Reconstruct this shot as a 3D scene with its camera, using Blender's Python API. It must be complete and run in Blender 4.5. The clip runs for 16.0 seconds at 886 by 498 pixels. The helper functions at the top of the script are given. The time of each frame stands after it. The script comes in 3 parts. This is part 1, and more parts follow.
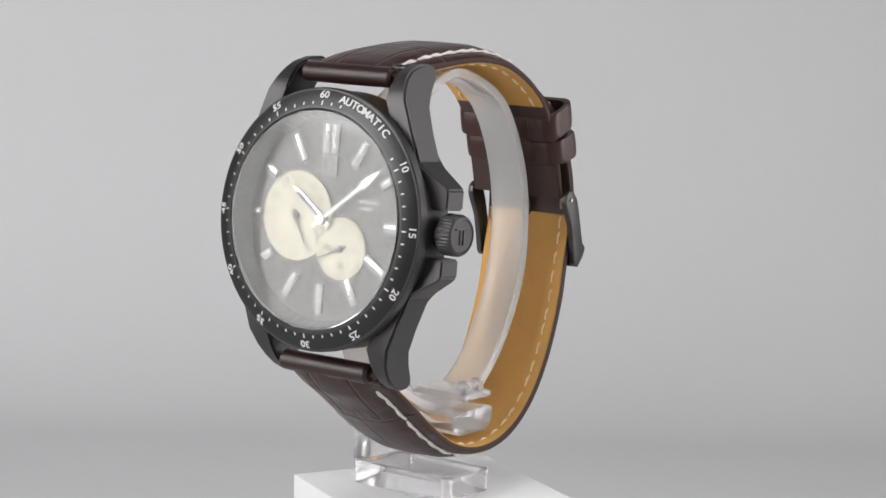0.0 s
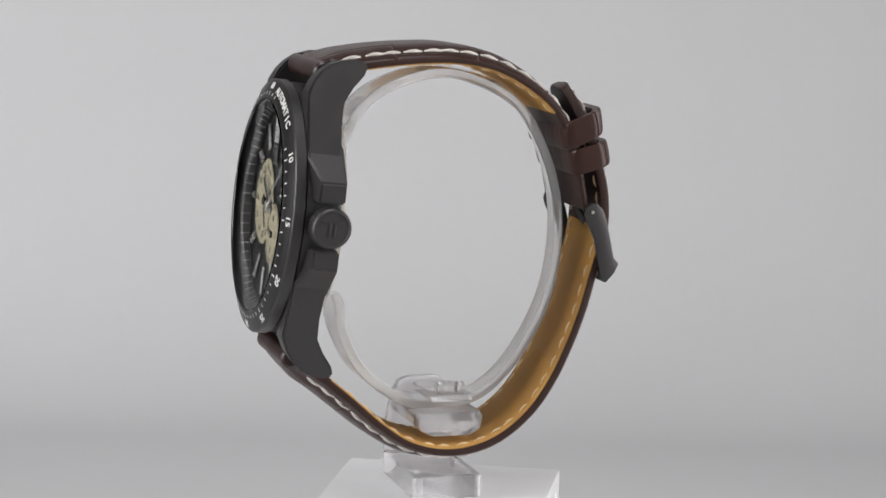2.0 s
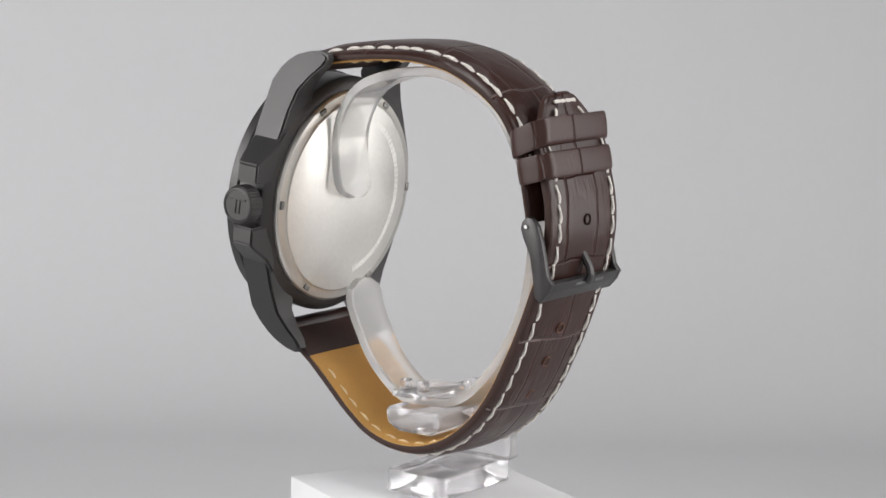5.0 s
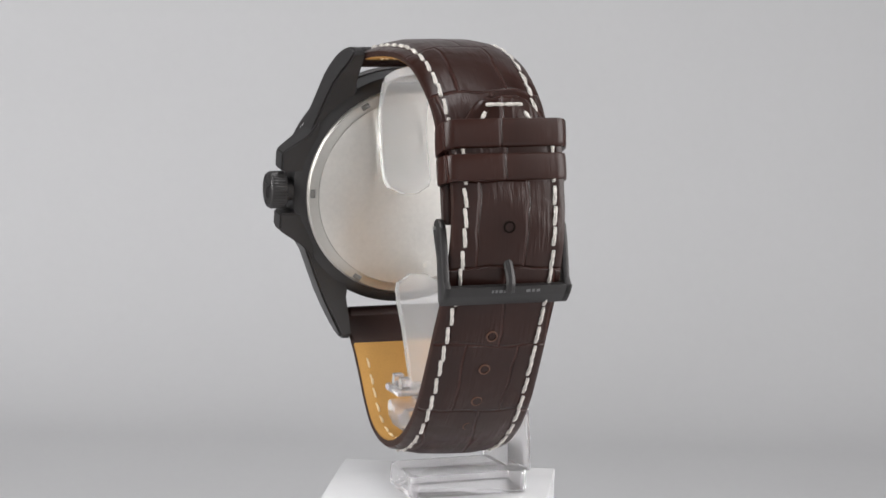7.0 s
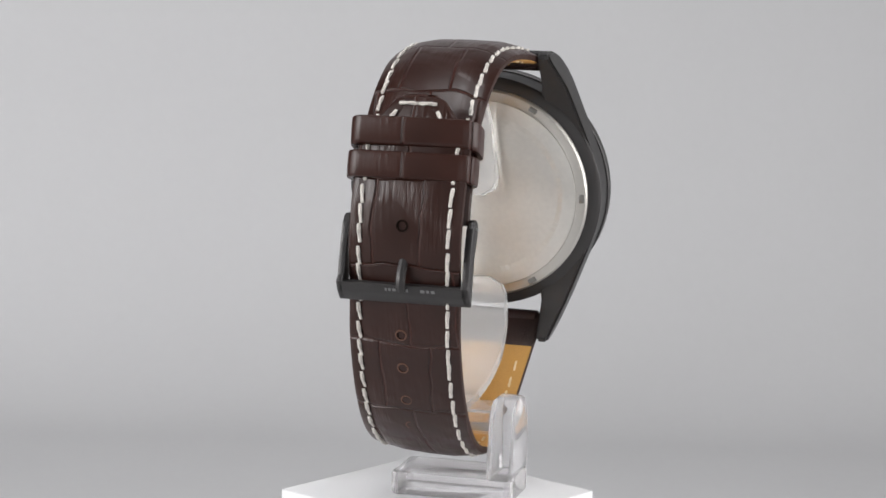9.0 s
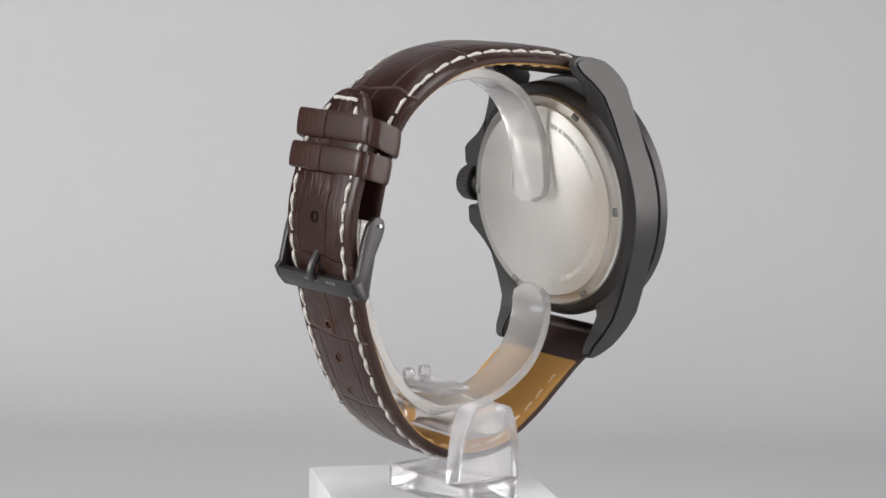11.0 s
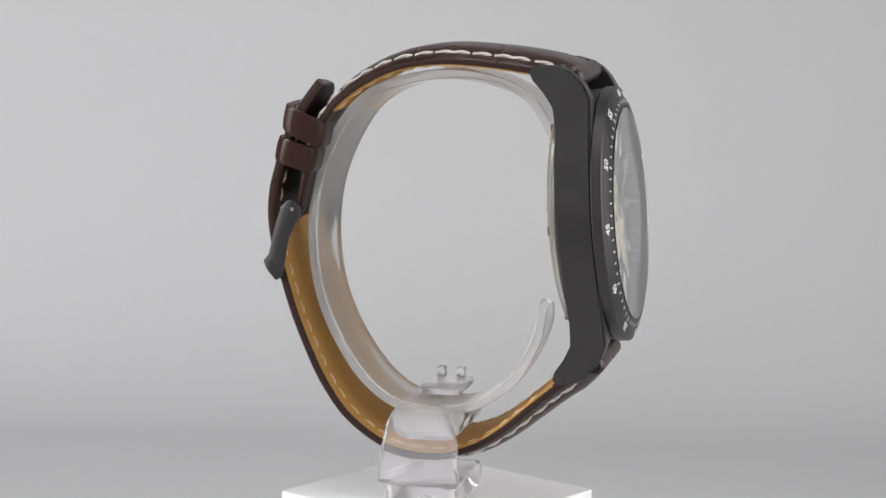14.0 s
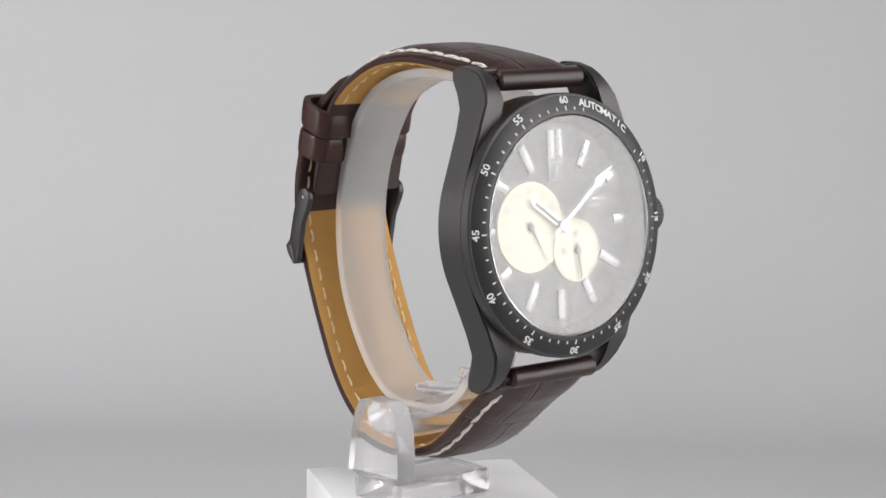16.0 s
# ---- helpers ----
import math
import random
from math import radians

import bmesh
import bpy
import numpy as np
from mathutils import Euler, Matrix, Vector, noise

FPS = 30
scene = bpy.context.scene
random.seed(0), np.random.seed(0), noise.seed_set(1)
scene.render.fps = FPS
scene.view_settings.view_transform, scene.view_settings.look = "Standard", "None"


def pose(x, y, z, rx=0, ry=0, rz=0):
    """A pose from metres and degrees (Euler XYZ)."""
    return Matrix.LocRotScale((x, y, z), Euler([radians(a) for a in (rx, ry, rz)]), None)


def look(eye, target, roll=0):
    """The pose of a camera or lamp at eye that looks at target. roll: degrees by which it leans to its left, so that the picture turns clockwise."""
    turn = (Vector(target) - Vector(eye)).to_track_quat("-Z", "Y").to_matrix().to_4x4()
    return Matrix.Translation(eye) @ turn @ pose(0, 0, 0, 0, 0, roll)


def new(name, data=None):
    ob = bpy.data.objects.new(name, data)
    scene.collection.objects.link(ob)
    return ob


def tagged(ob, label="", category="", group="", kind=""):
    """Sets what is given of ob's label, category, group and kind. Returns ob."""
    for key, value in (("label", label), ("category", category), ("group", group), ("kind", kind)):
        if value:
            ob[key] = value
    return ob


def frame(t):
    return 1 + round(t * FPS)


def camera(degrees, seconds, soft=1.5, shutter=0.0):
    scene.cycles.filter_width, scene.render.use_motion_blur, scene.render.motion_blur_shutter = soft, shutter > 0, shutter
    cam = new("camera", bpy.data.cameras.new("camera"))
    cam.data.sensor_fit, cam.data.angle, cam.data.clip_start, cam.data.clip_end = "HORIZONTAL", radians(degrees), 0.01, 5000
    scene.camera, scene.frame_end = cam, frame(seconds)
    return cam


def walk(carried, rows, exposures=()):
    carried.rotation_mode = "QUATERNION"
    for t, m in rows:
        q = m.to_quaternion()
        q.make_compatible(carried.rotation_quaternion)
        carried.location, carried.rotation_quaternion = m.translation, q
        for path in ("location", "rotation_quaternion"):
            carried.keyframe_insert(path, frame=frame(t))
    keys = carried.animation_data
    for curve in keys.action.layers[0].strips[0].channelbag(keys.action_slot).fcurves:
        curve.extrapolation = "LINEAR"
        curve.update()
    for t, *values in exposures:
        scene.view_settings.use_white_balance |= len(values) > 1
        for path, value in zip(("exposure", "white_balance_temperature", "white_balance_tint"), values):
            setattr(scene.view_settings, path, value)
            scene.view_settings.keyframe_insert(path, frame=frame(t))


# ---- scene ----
U = 0.00092                      # metres in one drawing unit
LIFT = 184 * U                   # height of the lens over the floor
TOP = -124.0                     # top of the plinth in drawing units, below the lens


def turn(t):
    """The turntable's angle in degrees."""
    s = (t - 8) / 8
    return 53.545 - 140.325 * s - 0.887 * s * s + 0.125 * s ** 3 - 0.6 * math.exp(-((t - 9.3) / 1.0) ** 2)


cam = camera(21.36, 16.0, soft=1.6)
EYE = Vector((0, -475 * U, LIFT))
AIM = EYE + Vector((0, math.cos(radians(8.78)), -math.sin(radians(8.78))))
STOPS = -0.60
walk(cam, [(0, look(EYE, AIM, 1.22)), (16, look(EYE, AIM, 1.22))],
     [(0, STOPS, 6500, 10), (6.6, STOPS, 6500, 10), (7.5, STOPS, 6380, 10), (8.0, STOPS, 6270, 10), (8.5, STOPS, 6340, 10), (9.2, STOPS, 6480, 10), (16, STOPS, 6500, 10)])

# ---- light: two softboxes of a product studio, and fill lamps added round them ----
world = bpy.data.worlds.new("studio")
scene.world = world
world.use_nodes = True
world.node_tree.nodes["Background"].inputs[0].default_value = (0.9, 0.95, 1, 1)
world.node_tree.nodes["Background"].inputs[1].default_value = 0.12


def softbox(name, eye, target, w, h, power, colour=(0.99, 0.99, 1.0)):
    data = bpy.data.lights.new(name, "AREA")
    data.shape, data.size, data.size_y, data.energy, data.color = "RECTANGLE", w, h, power, colour
    ob = new(name, data)
    ob.matrix_world = look(eye, target)
    return ob


softbox("softbox_lamp", (-0.62, -0.27, 0.24), (0, -0.27, 0.24), 0.36, 0.5, 3.0, (1.0, 0.98, 0.95))
# Strip panels: dim fills added for the softboxes' fading glow in the glass.
softbox("strip_fill_lamp", (-0.62, 0.02, 0.24), (0, -0.2, 0.22), 0.21, 0.5, 0.6)
softbox("softbox_lamp", (0.62, -0.21, 0.34), (0, -0.48, 0.32), 0.52, 0.7, 8.0, (1.0, 0.98, 0.965))
softbox("strip_fill_lamp", (0.62, 0.18, 0.24), (0, -0.42, 0.22), 0.30, 0.5, 1.3)
# Added fill that brightens the paper sweep; no such lamp is known.
back = softbox("backdrop_fill_lamp", (-0.80, -0.25, 0.44), (0.0, 0.40, 0.03), 0.6, 0.4, 1.9)
back.data.spread = radians(80)
# Added fill behind the lens, for the brightness mirrored in the case back.
softbox("front_fill_lamp", (0.22, -1.05, 0.34), (0.05, 0.0, 0.15), 1.0, 0.6, 2.0)
# Narrow fill added from above to whiten the plinth and the clear stand.
top = softbox("top_fill_lamp", (0.0, -0.05, 0.56), (0.0, 0.0, 0.0), 0.26, 0.26, 0.15)
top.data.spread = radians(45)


# ---- materials ----
def material(name, colour, rough=0.5, metal=0.0, grain=0.0, scale=400.0, bump=0.0, vary=0.0, transmission=0.0, ior=1.5, coat=0.0):
    """Principled surface with two scales of colour variation and a fine relief."""
    m = bpy.data.materials.new(name)
    m.use_nodes = True
    nt = m.node_tree
    b = nt.nodes["Principled BSDF"]
    b.inputs["Base Color"].default_value = (*colour, 1)
    b.inputs["Roughness"].default_value = rough
    b.inputs["Metallic"].default_value = metal
    b.inputs["Transmission Weight"].default_value = transmission
    b.inputs["IOR"].default_value = ior
    b.inputs["Coat Weight"].default_value = coat
    b.inputs["Coat Roughness"].default_value = 0.15
    if grain or bump or vary:
        tc = nt.nodes.new("ShaderNodeTexCoord")
        n1, n2 = nt.nodes.new("ShaderNodeTexNoise"), nt.nodes.new("ShaderNodeTexNoise")
        n1.inputs["Scale"].default_value, n2.inputs["Scale"].default_value = scale, scale / 12
        n1.inputs["Detail"].default_value = n2.inputs["Detail"].default_value = 5
        for n in (n1, n2):
            nt.links.new(tc.outputs["Object"], n.inputs["Vector"])
        add = nt.nodes.new("ShaderNodeMath")
        add.operation = "MULTIPLY_ADD"
        add.inputs[1].default_value = grain
        nt.links.new(n1.outputs["Fac"], add.inputs[0])
        mul = nt.nodes.new("ShaderNodeMath")
        mul.operation = "MULTIPLY_ADD"
        mul.inputs[1].default_value, mul.inputs[2].default_value = vary, 1 - 0.5 * grain - 0.5 * vary
        nt.links.new(n2.outputs["Fac"], mul.inputs[0])
        nt.links.new(mul.outputs[0], add.inputs[2])
        sc = nt.nodes.new("ShaderNodeVectorMath")
        sc.operation = "SCALE"
        sc.inputs[0].default_value = colour
        nt.links.new(add.outputs[0], sc.inputs["Scale"])
        nt.links.new(sc.outputs[0], b.inputs["Base Color"])
        rg = nt.nodes.new("ShaderNodeMath")
        rg.operation = "MULTIPLY_ADD"
        rg.inputs[1].default_value, rg.inputs[2].default_value = 0.25, rough - 0.125
        nt.links.new(n2.outputs["Fac"], rg.inputs[0])
        nt.links.new(rg.outputs[0], b.inputs["Roughness"])
        if bump:
            bp = nt.nodes.new("ShaderNodeBump")
            bp.inputs["Strength"].default_value, bp.inputs["Distance"].default_value = bump, 0.0002
            nt.links.new(n1.outputs["Fac"], bp.inputs["Height"])
            nt.links.new(bp.outputs[0], b.inputs["Normal"])
    return m


def leather(name, colour, rows):
    """Embossed leather: scale creases by strap length (U) and breadth (V), fine pores, rubbed edges of the scales."""
    m = material(name, colour, 0.42)
    nt = m.node_tree
    b = nt.nodes["Principled BSDF"]
    new_node, link = nt.nodes.new, nt.links.new
    b.inputs["Specular IOR Level"].default_value = 0.42
    uv = new_node("ShaderNodeUVMap")
    warp = new_node("ShaderNodeTexNoise")
    warp.inputs["Scale"].default_value = 75
    link(uv.outputs[0], warp.inputs["Vector"])
    sub = new_node("ShaderNodeVectorMath")
    sub.operation = "SUBTRACT"
    sub.inputs[1].default_value = (0.5, 0.5, 0.5)
    link(warp.outputs["Color"], sub.inputs[0])
    mad = new_node("ShaderNodeVectorMath")
    mad.operation = "MULTIPLY_ADD"
    mad.inputs[1].default_value = (0.0040, 0.0040, 0)
    link(sub.outputs[0], mad.inputs[0])
    link(uv.outputs[0], mad.inputs[2])
    brick = new_node("ShaderNodeTexBrick")
    brick.offset, brick.squash = 0.37, 1.0
    brick.inputs["Scale"].default_value = 1
    brick.inputs["Brick Width"].default_value, brick.inputs["Row Height"].default_value = 0.0092 if rows < 0.1 else 0.0115, rows
    brick.inputs["Mortar Size"].default_value, brick.inputs["Mortar Smooth"].default_value = 0.00042, 1.0
    sw = new_node("ShaderNodeSeparateXYZ")
    cw = new_node("ShaderNodeCombineXYZ")
    link(mad.outputs[0], sw.inputs[0])
    link(sw.outputs[1], cw.inputs[0])
    link(sw.outputs[0], cw.inputs[1])
    link(cw.outputs[0], brick.inputs["Vector"])
    streak = new_node("ShaderNodeTexNoise")
    streak.inputs["Scale"].default_value, streak.inputs["Detail"].default_value = 1, 4
    st = new_node("ShaderNodeVectorMath")
    st.operation = "MULTIPLY"
    st.inputs[1].default_value = (170, 1500, 1)
    link(uv.outputs[0], st.inputs[0])
    link(st.outputs[0], streak.inputs["Vector"])
    broad = new_node("ShaderNodeTexNoise")
    broad.inputs["Scale"].default_value = 110
    link(uv.outputs[0], broad.inputs["Vector"])
    mix = new_node("ShaderNodeMix")
    mix.data_type = "RGBA"
    mix.inputs["A"].default_value = (colour[0] * 0.55, colour[1] * 0.55, colour[2] * 0.55, 1)
    mix.inputs["B"].default_value = (colour[0] * 1.35, colour[1] * 1.3, colour[2] * 1.3, 1)
    link(broad.outputs["Fac"], mix.inputs["Factor"])
    edge = new_node("ShaderNodeMix")
    edge.data_type = "RGBA"
    edge.inputs["B"].default_value = (colour[0] * 2.5, colour[1] * 2.2, colour[2] * 2.2, 1)
    worn = new_node("ShaderNodeMath")
    worn.operation = "MULTIPLY"
    link(brick.outputs["Fac"], worn.inputs[0])
    ramp = new_node("ShaderNodeMapRange")
    ramp.inputs["From Min"].default_value, ramp.inputs["From Max"].default_value = 0.33, 0.66
    ramp.inputs["To Max"].default_value = 0.65
    link(warp.outputs["Fac"], ramp.inputs["Value"])
    link(ramp.outputs[0], worn.inputs[1])
    link(worn.outputs[0], edge.inputs["Factor"])
    link(mix.outputs["Result"], edge.inputs["A"])
    link(edge.outputs["Result"], b.inputs["Base Color"])
    h1 = new_node("ShaderNodeMath")
    h1.operation = "MULTIPLY_ADD"
    h1.inputs[1].default_value = -1.0
    link(brick.outputs["Fac"], h1.inputs[0])
    h2 = new_node("ShaderNodeMath")
    h2.operation = "MULTIPLY"
    patch = new_node("ShaderNodeMapRange")
    patch.inputs["From Min"].default_value, patch.inputs["From Max"].default_value = 0.48, 0.68
    patch.inputs["To Min"].default_value, patch.inputs["To Max"].default_value = (0.08, 0.95) if rows < 0.1 else (0.05, 0.3)
    link(broad.outputs["Fac"], patch.inputs["Value"])
    link(patch.outputs[0], h2.inputs[1])
    link(streak.outputs["Fac"], h2.inputs[0])
    link(h2.outputs[0], h1.inputs[2])
    bp = new_node("ShaderNodeBump")
    bp.inputs["Strength"].default_value, bp.inputs["Distance"].default_value = 0.9, 0.00045
    link(h1.outputs[0], bp.inputs["Height"])
    link(bp.outputs[0], b.inputs["Normal"])
    rr = new_node("ShaderNodeMapRange")
    rr.inputs["To Min"].default_value, rr.inputs["To Max"].default_value = (0.22, 0.44) if rows < 0.1 else (0.30, 0.36)
    link(streak.outputs["Fac"], rr.inputs["Value"])
    link(rr.outputs[0], b.inputs["Roughness"])
    return m


BACKDROP = material("grey_paper", (0.60, 0.60, 0.61), 0.9, grain=0.03, scale=300, bump=0.05, vary=0.04)
STUDIO = material("grey_studio_wall", (0.30, 0.30, 0.305), 0.9, grain=0.1, scale=30, vary=0.1)
PLINTH = material("white_acrylic", (0.92, 0.92, 0.93), 0.25, grain=0.02, scale=300, vary=0.03, coat=0.2)
CLEAR = material("clear_acrylic", (0.97, 0.97, 0.97), 0.06, transmission=0.70, ior=1.26)
BLOCK = material("thick_clear_acrylic", (1.0, 0.99, 1.0), 0.03, transmission=0.83, ior=1.25)
CRYSTAL = material("watch_crystal", (1, 1, 1), 0.005, transmission=1.0, ior=1.52)
STEEL = material("black_coated_steel", (0.066, 0.063, 0.063), 0.42, 0.65, grain=0.12, scale=2500, bump=0.06, vary=0.12)
BEZEL = material("black_bezel_insert", (0.020, 0.019, 0.020), 0.38, 0.2, grain=0.1, scale=2500, bump=0.04, vary=0.1)
BACK = material("brushed_steel_back", (0.64, 0.62, 0.58), 0.38, 0.92, grain=0.08, scale=1500, bump=0.05, vary=0.08)
FILM = material("frosted_back_plate", (0.88, 0.86, 0.815), 0.40, 0.94, grain=0.12, scale=1100, bump=0.14, vary=0.12)
NOTCH = material("dull_steel_notch", (0.22, 0.215, 0.205), 0.45, 0.6, grain=0.08, scale=2000, vary=0.1)
DIAL = material("black_dial", (0.008, 0.008, 0.009), 0.5, grain=0.15, scale=4000, bump=0.05, vary=0.05)
CREAM = material("cream_subdial", (0.41, 0.38, 0.275), 0.45, grain=0.05, scale=3000, vary=0.08)
SILVER = material("polished_silver", (0.60, 0.60, 0.60), 0.3, 0.85, grain=0.03, scale=3000, vary=0.03)
BATON = material("frosted_silver", (0.50, 0.50, 0.50), 0.30, 0.8, grain=0.06, scale=3000, vary=0.08)
WHITE = material("white_print", (0.80, 0.80, 0.78), 0.5, grain=0.05, scale=3000, vary=0.05)
GREY_PRINT = material("grey_print", (0.45, 0.45, 0.44), 0.5, grain=0.05, scale=3000, vary=0.05)
DULL = material("dull_grey_print", (0.2, 0.2, 0.2), 0.5, grain=0.05, scale=3000, vary=0.05)
INK = material("dark_print", (0.022, 0.02, 0.017), 0.5, grain=0.05, scale=3000, vary=0.05)
THREAD = material("white_thread", (0.74, 0.70, 0.65), 0.8, grain=0.6, scale=3500, bump=1.0, vary=0.1)
PALE = material("cream_thread", (0.78, 0.62, 0.38), 0.8, grain=0.3, scale=5000, bump=0.6, vary=0.1)
LEATHER = leather("brown_embossed_leather", (0.036, 0.0138, 0.0100), 0.0150)
LOOP = leather("reddish_loop_leather", (0.042, 0.0150, 0.0105), 0.2)
EDGE = material("painted_leather_edge", (0.035, 0.016, 0.013), 0.5, grain=0.2, scale=2500, bump=0.3, vary=0.2)
SIDE = material("cut_leather_side", (0.040, 0.019, 0.0145), 0.55, grain=0.25, scale=2500, bump=0.35, vary=0.25)
SIDE.node_tree.nodes["Principled BSDF"].inputs["Specular IOR Level"].default_value = 0.25
ROLL = material("smooth_rolled_leather", (0.028, 0.0125, 0.0105), 0.38, grain=0.2, scale=1800, bump=0.2, vary=0.2)
TAN = material("tan_suede_lining", (0.56, 0.30, 0.078), 0.75, grain=0.18, scale=2600, bump=0.35, vary=0.2)
# Near-black colour for the shade inside the strap holes.
HOLE = material("hole_shade", (0.012, 0.007, 0.005), 0.8, grain=0.1, scale=2000, vary=0.1)
HOLE.node_tree.nodes["Principled BSDF"].inputs["Specular IOR Level"].default_value = 0.1
RIM = material("raw_leather_rim", (0.15, 0.07, 0.045), 0.6, grain=0.2, scale=3000, vary=0.2)

# ---- frames of the watch (x to three o'clock, y to the back, z to twelve) and of the stand ----
MW = Matrix(((-0.62968, -0.77287, -0.07865, 30.08), (0.77686, -0.62619, -0.06619, 22.41), (0.00191, -0.10278, 0.99470, -63.78), (0, 0, 0, 1)))
MW = Matrix.LocRotScale(MW.translation * U, MW.to_3x3().to_quaternion(), None)
MS = Matrix.LocRotScale((0, 0, 0), Euler((0, 0, radians(129.03))), None)
KEYED = []


def thing(name, label, category):
    ob = new(name)
    ob.empty_display_size = 0.01
    KEYED.append(ob)
    return tagged(ob, label, category)


def finish(bm, smooth=True):
    bmesh.ops.recalc_face_normals(bm, faces=bm.faces)
    for f in bm.faces:
        f.smooth = smooth
    if smooth:
        for e in bm.edges:
            if len(e.link_faces) == 2 and e.calc_face_angle(0) > radians(32):
                e.smooth = False


def part(name, bm, mat, parent, label="", place=None, smooth=True):
    """Links a bmesh drawn in units as one mesh under parent; place: the frame in which it is drawn."""
    finish(bm, smooth)
    bm.transform(Matrix.Scale(U, 4))
    if place is not None:
        bm.transform(place)
    me = bpy.data.meshes.new(name)
    bm.to_mesh(me)
    bm.free()
    me.materials.append(mat)
    ob = new(name, me)
    ob.parent = parent
    return tagged(ob, label)


def shared(name, me, parent, m, label=""):
    ob = new(name, me)
    ob.parent = parent
    ob.matrix_basis = m
    return tagged(ob, label)


def lathe(profile, seg=128, closed=True, axis="y"):
    """Turns (radius, depth) round the watch's axis."""
    bm = bmesh.new()
    rings = []
    for r, b in profile:
        if r < 1e-6:
            rings.append([bm.verts.new((0, b, 0))])
        else:
            rings.append([bm.verts.new((r * math.sin(2 * math.pi * k / seg), b, r * math.cos(2 * math.pi * k / seg))) for k in range(seg)])
    pairs = list(zip(rings, rings[1:] + rings[:1])) if closed else list(zip(rings, rings[1:]))
    for a, c in pairs:
        for k in range(seg):
            q = [a[k % len(a)], a[(k + 1) % len(a)], c[(k + 1) % len(c)], c[k % len(c)]]
            q = [v for i, v in enumerate(q) if v not in q[:i]]
            if len(q) > 2:
                bm.faces.new(q)
    if axis == "x":
        bm.transform(Matrix.Rotation(radians(-90), 4, "Z"))
    return bm


def prism(poly, a, b, bevel=0.0, plane="xz", seg=2):
    """Extrudes a polygon: plane xz along y, yz along x, xy along z, from a to b."""
    bm = bmesh.new()

    def at(p, d):
        return {"xz": (p[0], d, p[1]), "yz": (d, p[0], p[1]), "xy": (p[0], p[1], d)}[plane]
    lo, hi = [bm.verts.new(at(p, a)) for p in poly], [bm.verts.new(at(p, b)) for p in poly]
    bm.faces.new(lo), bm.faces.new(hi[::-1])
    for k in range(len(poly)):
        bm.faces.new((lo[k], lo[k - 1], hi[k - 1], hi[k]))
    bmesh.ops.recalc_face_normals(bm, faces=bm.faces)
    if bevel:
        bmesh.ops.bevel(bm, geom=bm.edges[:], offset=bevel, segments=seg, affect="EDGES", profile=0.5)
    return bm


def box(x0, x1, y0, y1, z0, z1, bevel=0.0):
    return prism([(x0, z0), (x1, z0), (x1, z1), (x0, z1)], y0, y1, bevel)


def rounded(x0, x1, z0, z1, r, n=6):
    pts = []
    for cx, cz, a in ((x1 - r, z0 + r, -90), (x1 - r, z1 - r, 0), (x0 + r, z1 - r, 90), (x0 + r, z0 + r, 180)):
        pts += [(cx + r * math.cos(radians(a + 90 * k / n)), cz + r * math.sin(radians(a + 90 * k / n))) for k in range(n + 1)]
    return pts


def smooth_path(rows, step=0.8):
    """Catmull-Rom through rows of numbers, resampled about evenly by the first two."""
    p = np.array(rows, float)
    p = np.vstack([2 * p[0] - p[1], p, 2 * p[-1] - p[-2]])
    out = []
    for k in range(1, len(p) - 2):
        n = max(2, int(np.hypot(*(p[k + 1] - p[k])[:2]) / step))
        for t in np.arange(n) / n:
            out.append(0.5 * (2 * p[k] + (p[k + 1] - p[k - 1]) * t + (2 * p[k - 1] - 5 * p[k] + 4 * p[k + 1] - p[k + 2]) * t * t
                              + (3 * p[k] - p[k - 1] - 3 * p[k + 1] + p[k + 2]) * t ** 3))
    return np.array(out + [p[-2]])


def frames_along(path):
    """Tangents, outward normals (in the y, z plane) and lengths along a path of (y, z, ...)."""
    d = np.gradient(path[:, :2], axis=0)
    d /= np.linalg.norm(d, axis=1)[:, None]
    n = np.stack([-d[:, 1], d[:, 0]], 1)
    s = np.concatenate([[0], np.cumsum(np.linalg.norm(np.diff(path[:, :2], axis=0), axis=1))])
    return d, n, s


def sweep(path, n, section, edge=()):
    """Sweeps section(k) -> [(x, h), ...] along the path, capped, with UV of length and breadth in metres."""
    bm = bmesh.new()
    uvl = bm.loops.layers.uv.new("UVMap")
    _, _, s = frames_along(path)
    rings, coords = [], {}
    for k in range(len(path)):
        ring = []
        for x, h in section(k):
            v = bm.verts.new((x, path[k, 0] + n[k, 0] * h, path[k, 1] + n[k, 1] * h))
            coords[v] = (s[k] * U, x * U)
            ring.append(v)
        rings.append(ring)
    m = len(rings[0])
    for a, c in zip(rings, rings[1:]):
        for k in range(m):
            f = bm.faces.new((a[k - 1], a[k], c[k], c[k - 1]))
            f.material_index = 1 if k in edge or k - m in edge else 0
    bm.faces.new(rings[0]), bm.faces.new(rings[-1][::-1])
    for f in bm.faces:
        for lo in f.loops:
            lo[uvl].uv = coords[lo.vert]
    return bm


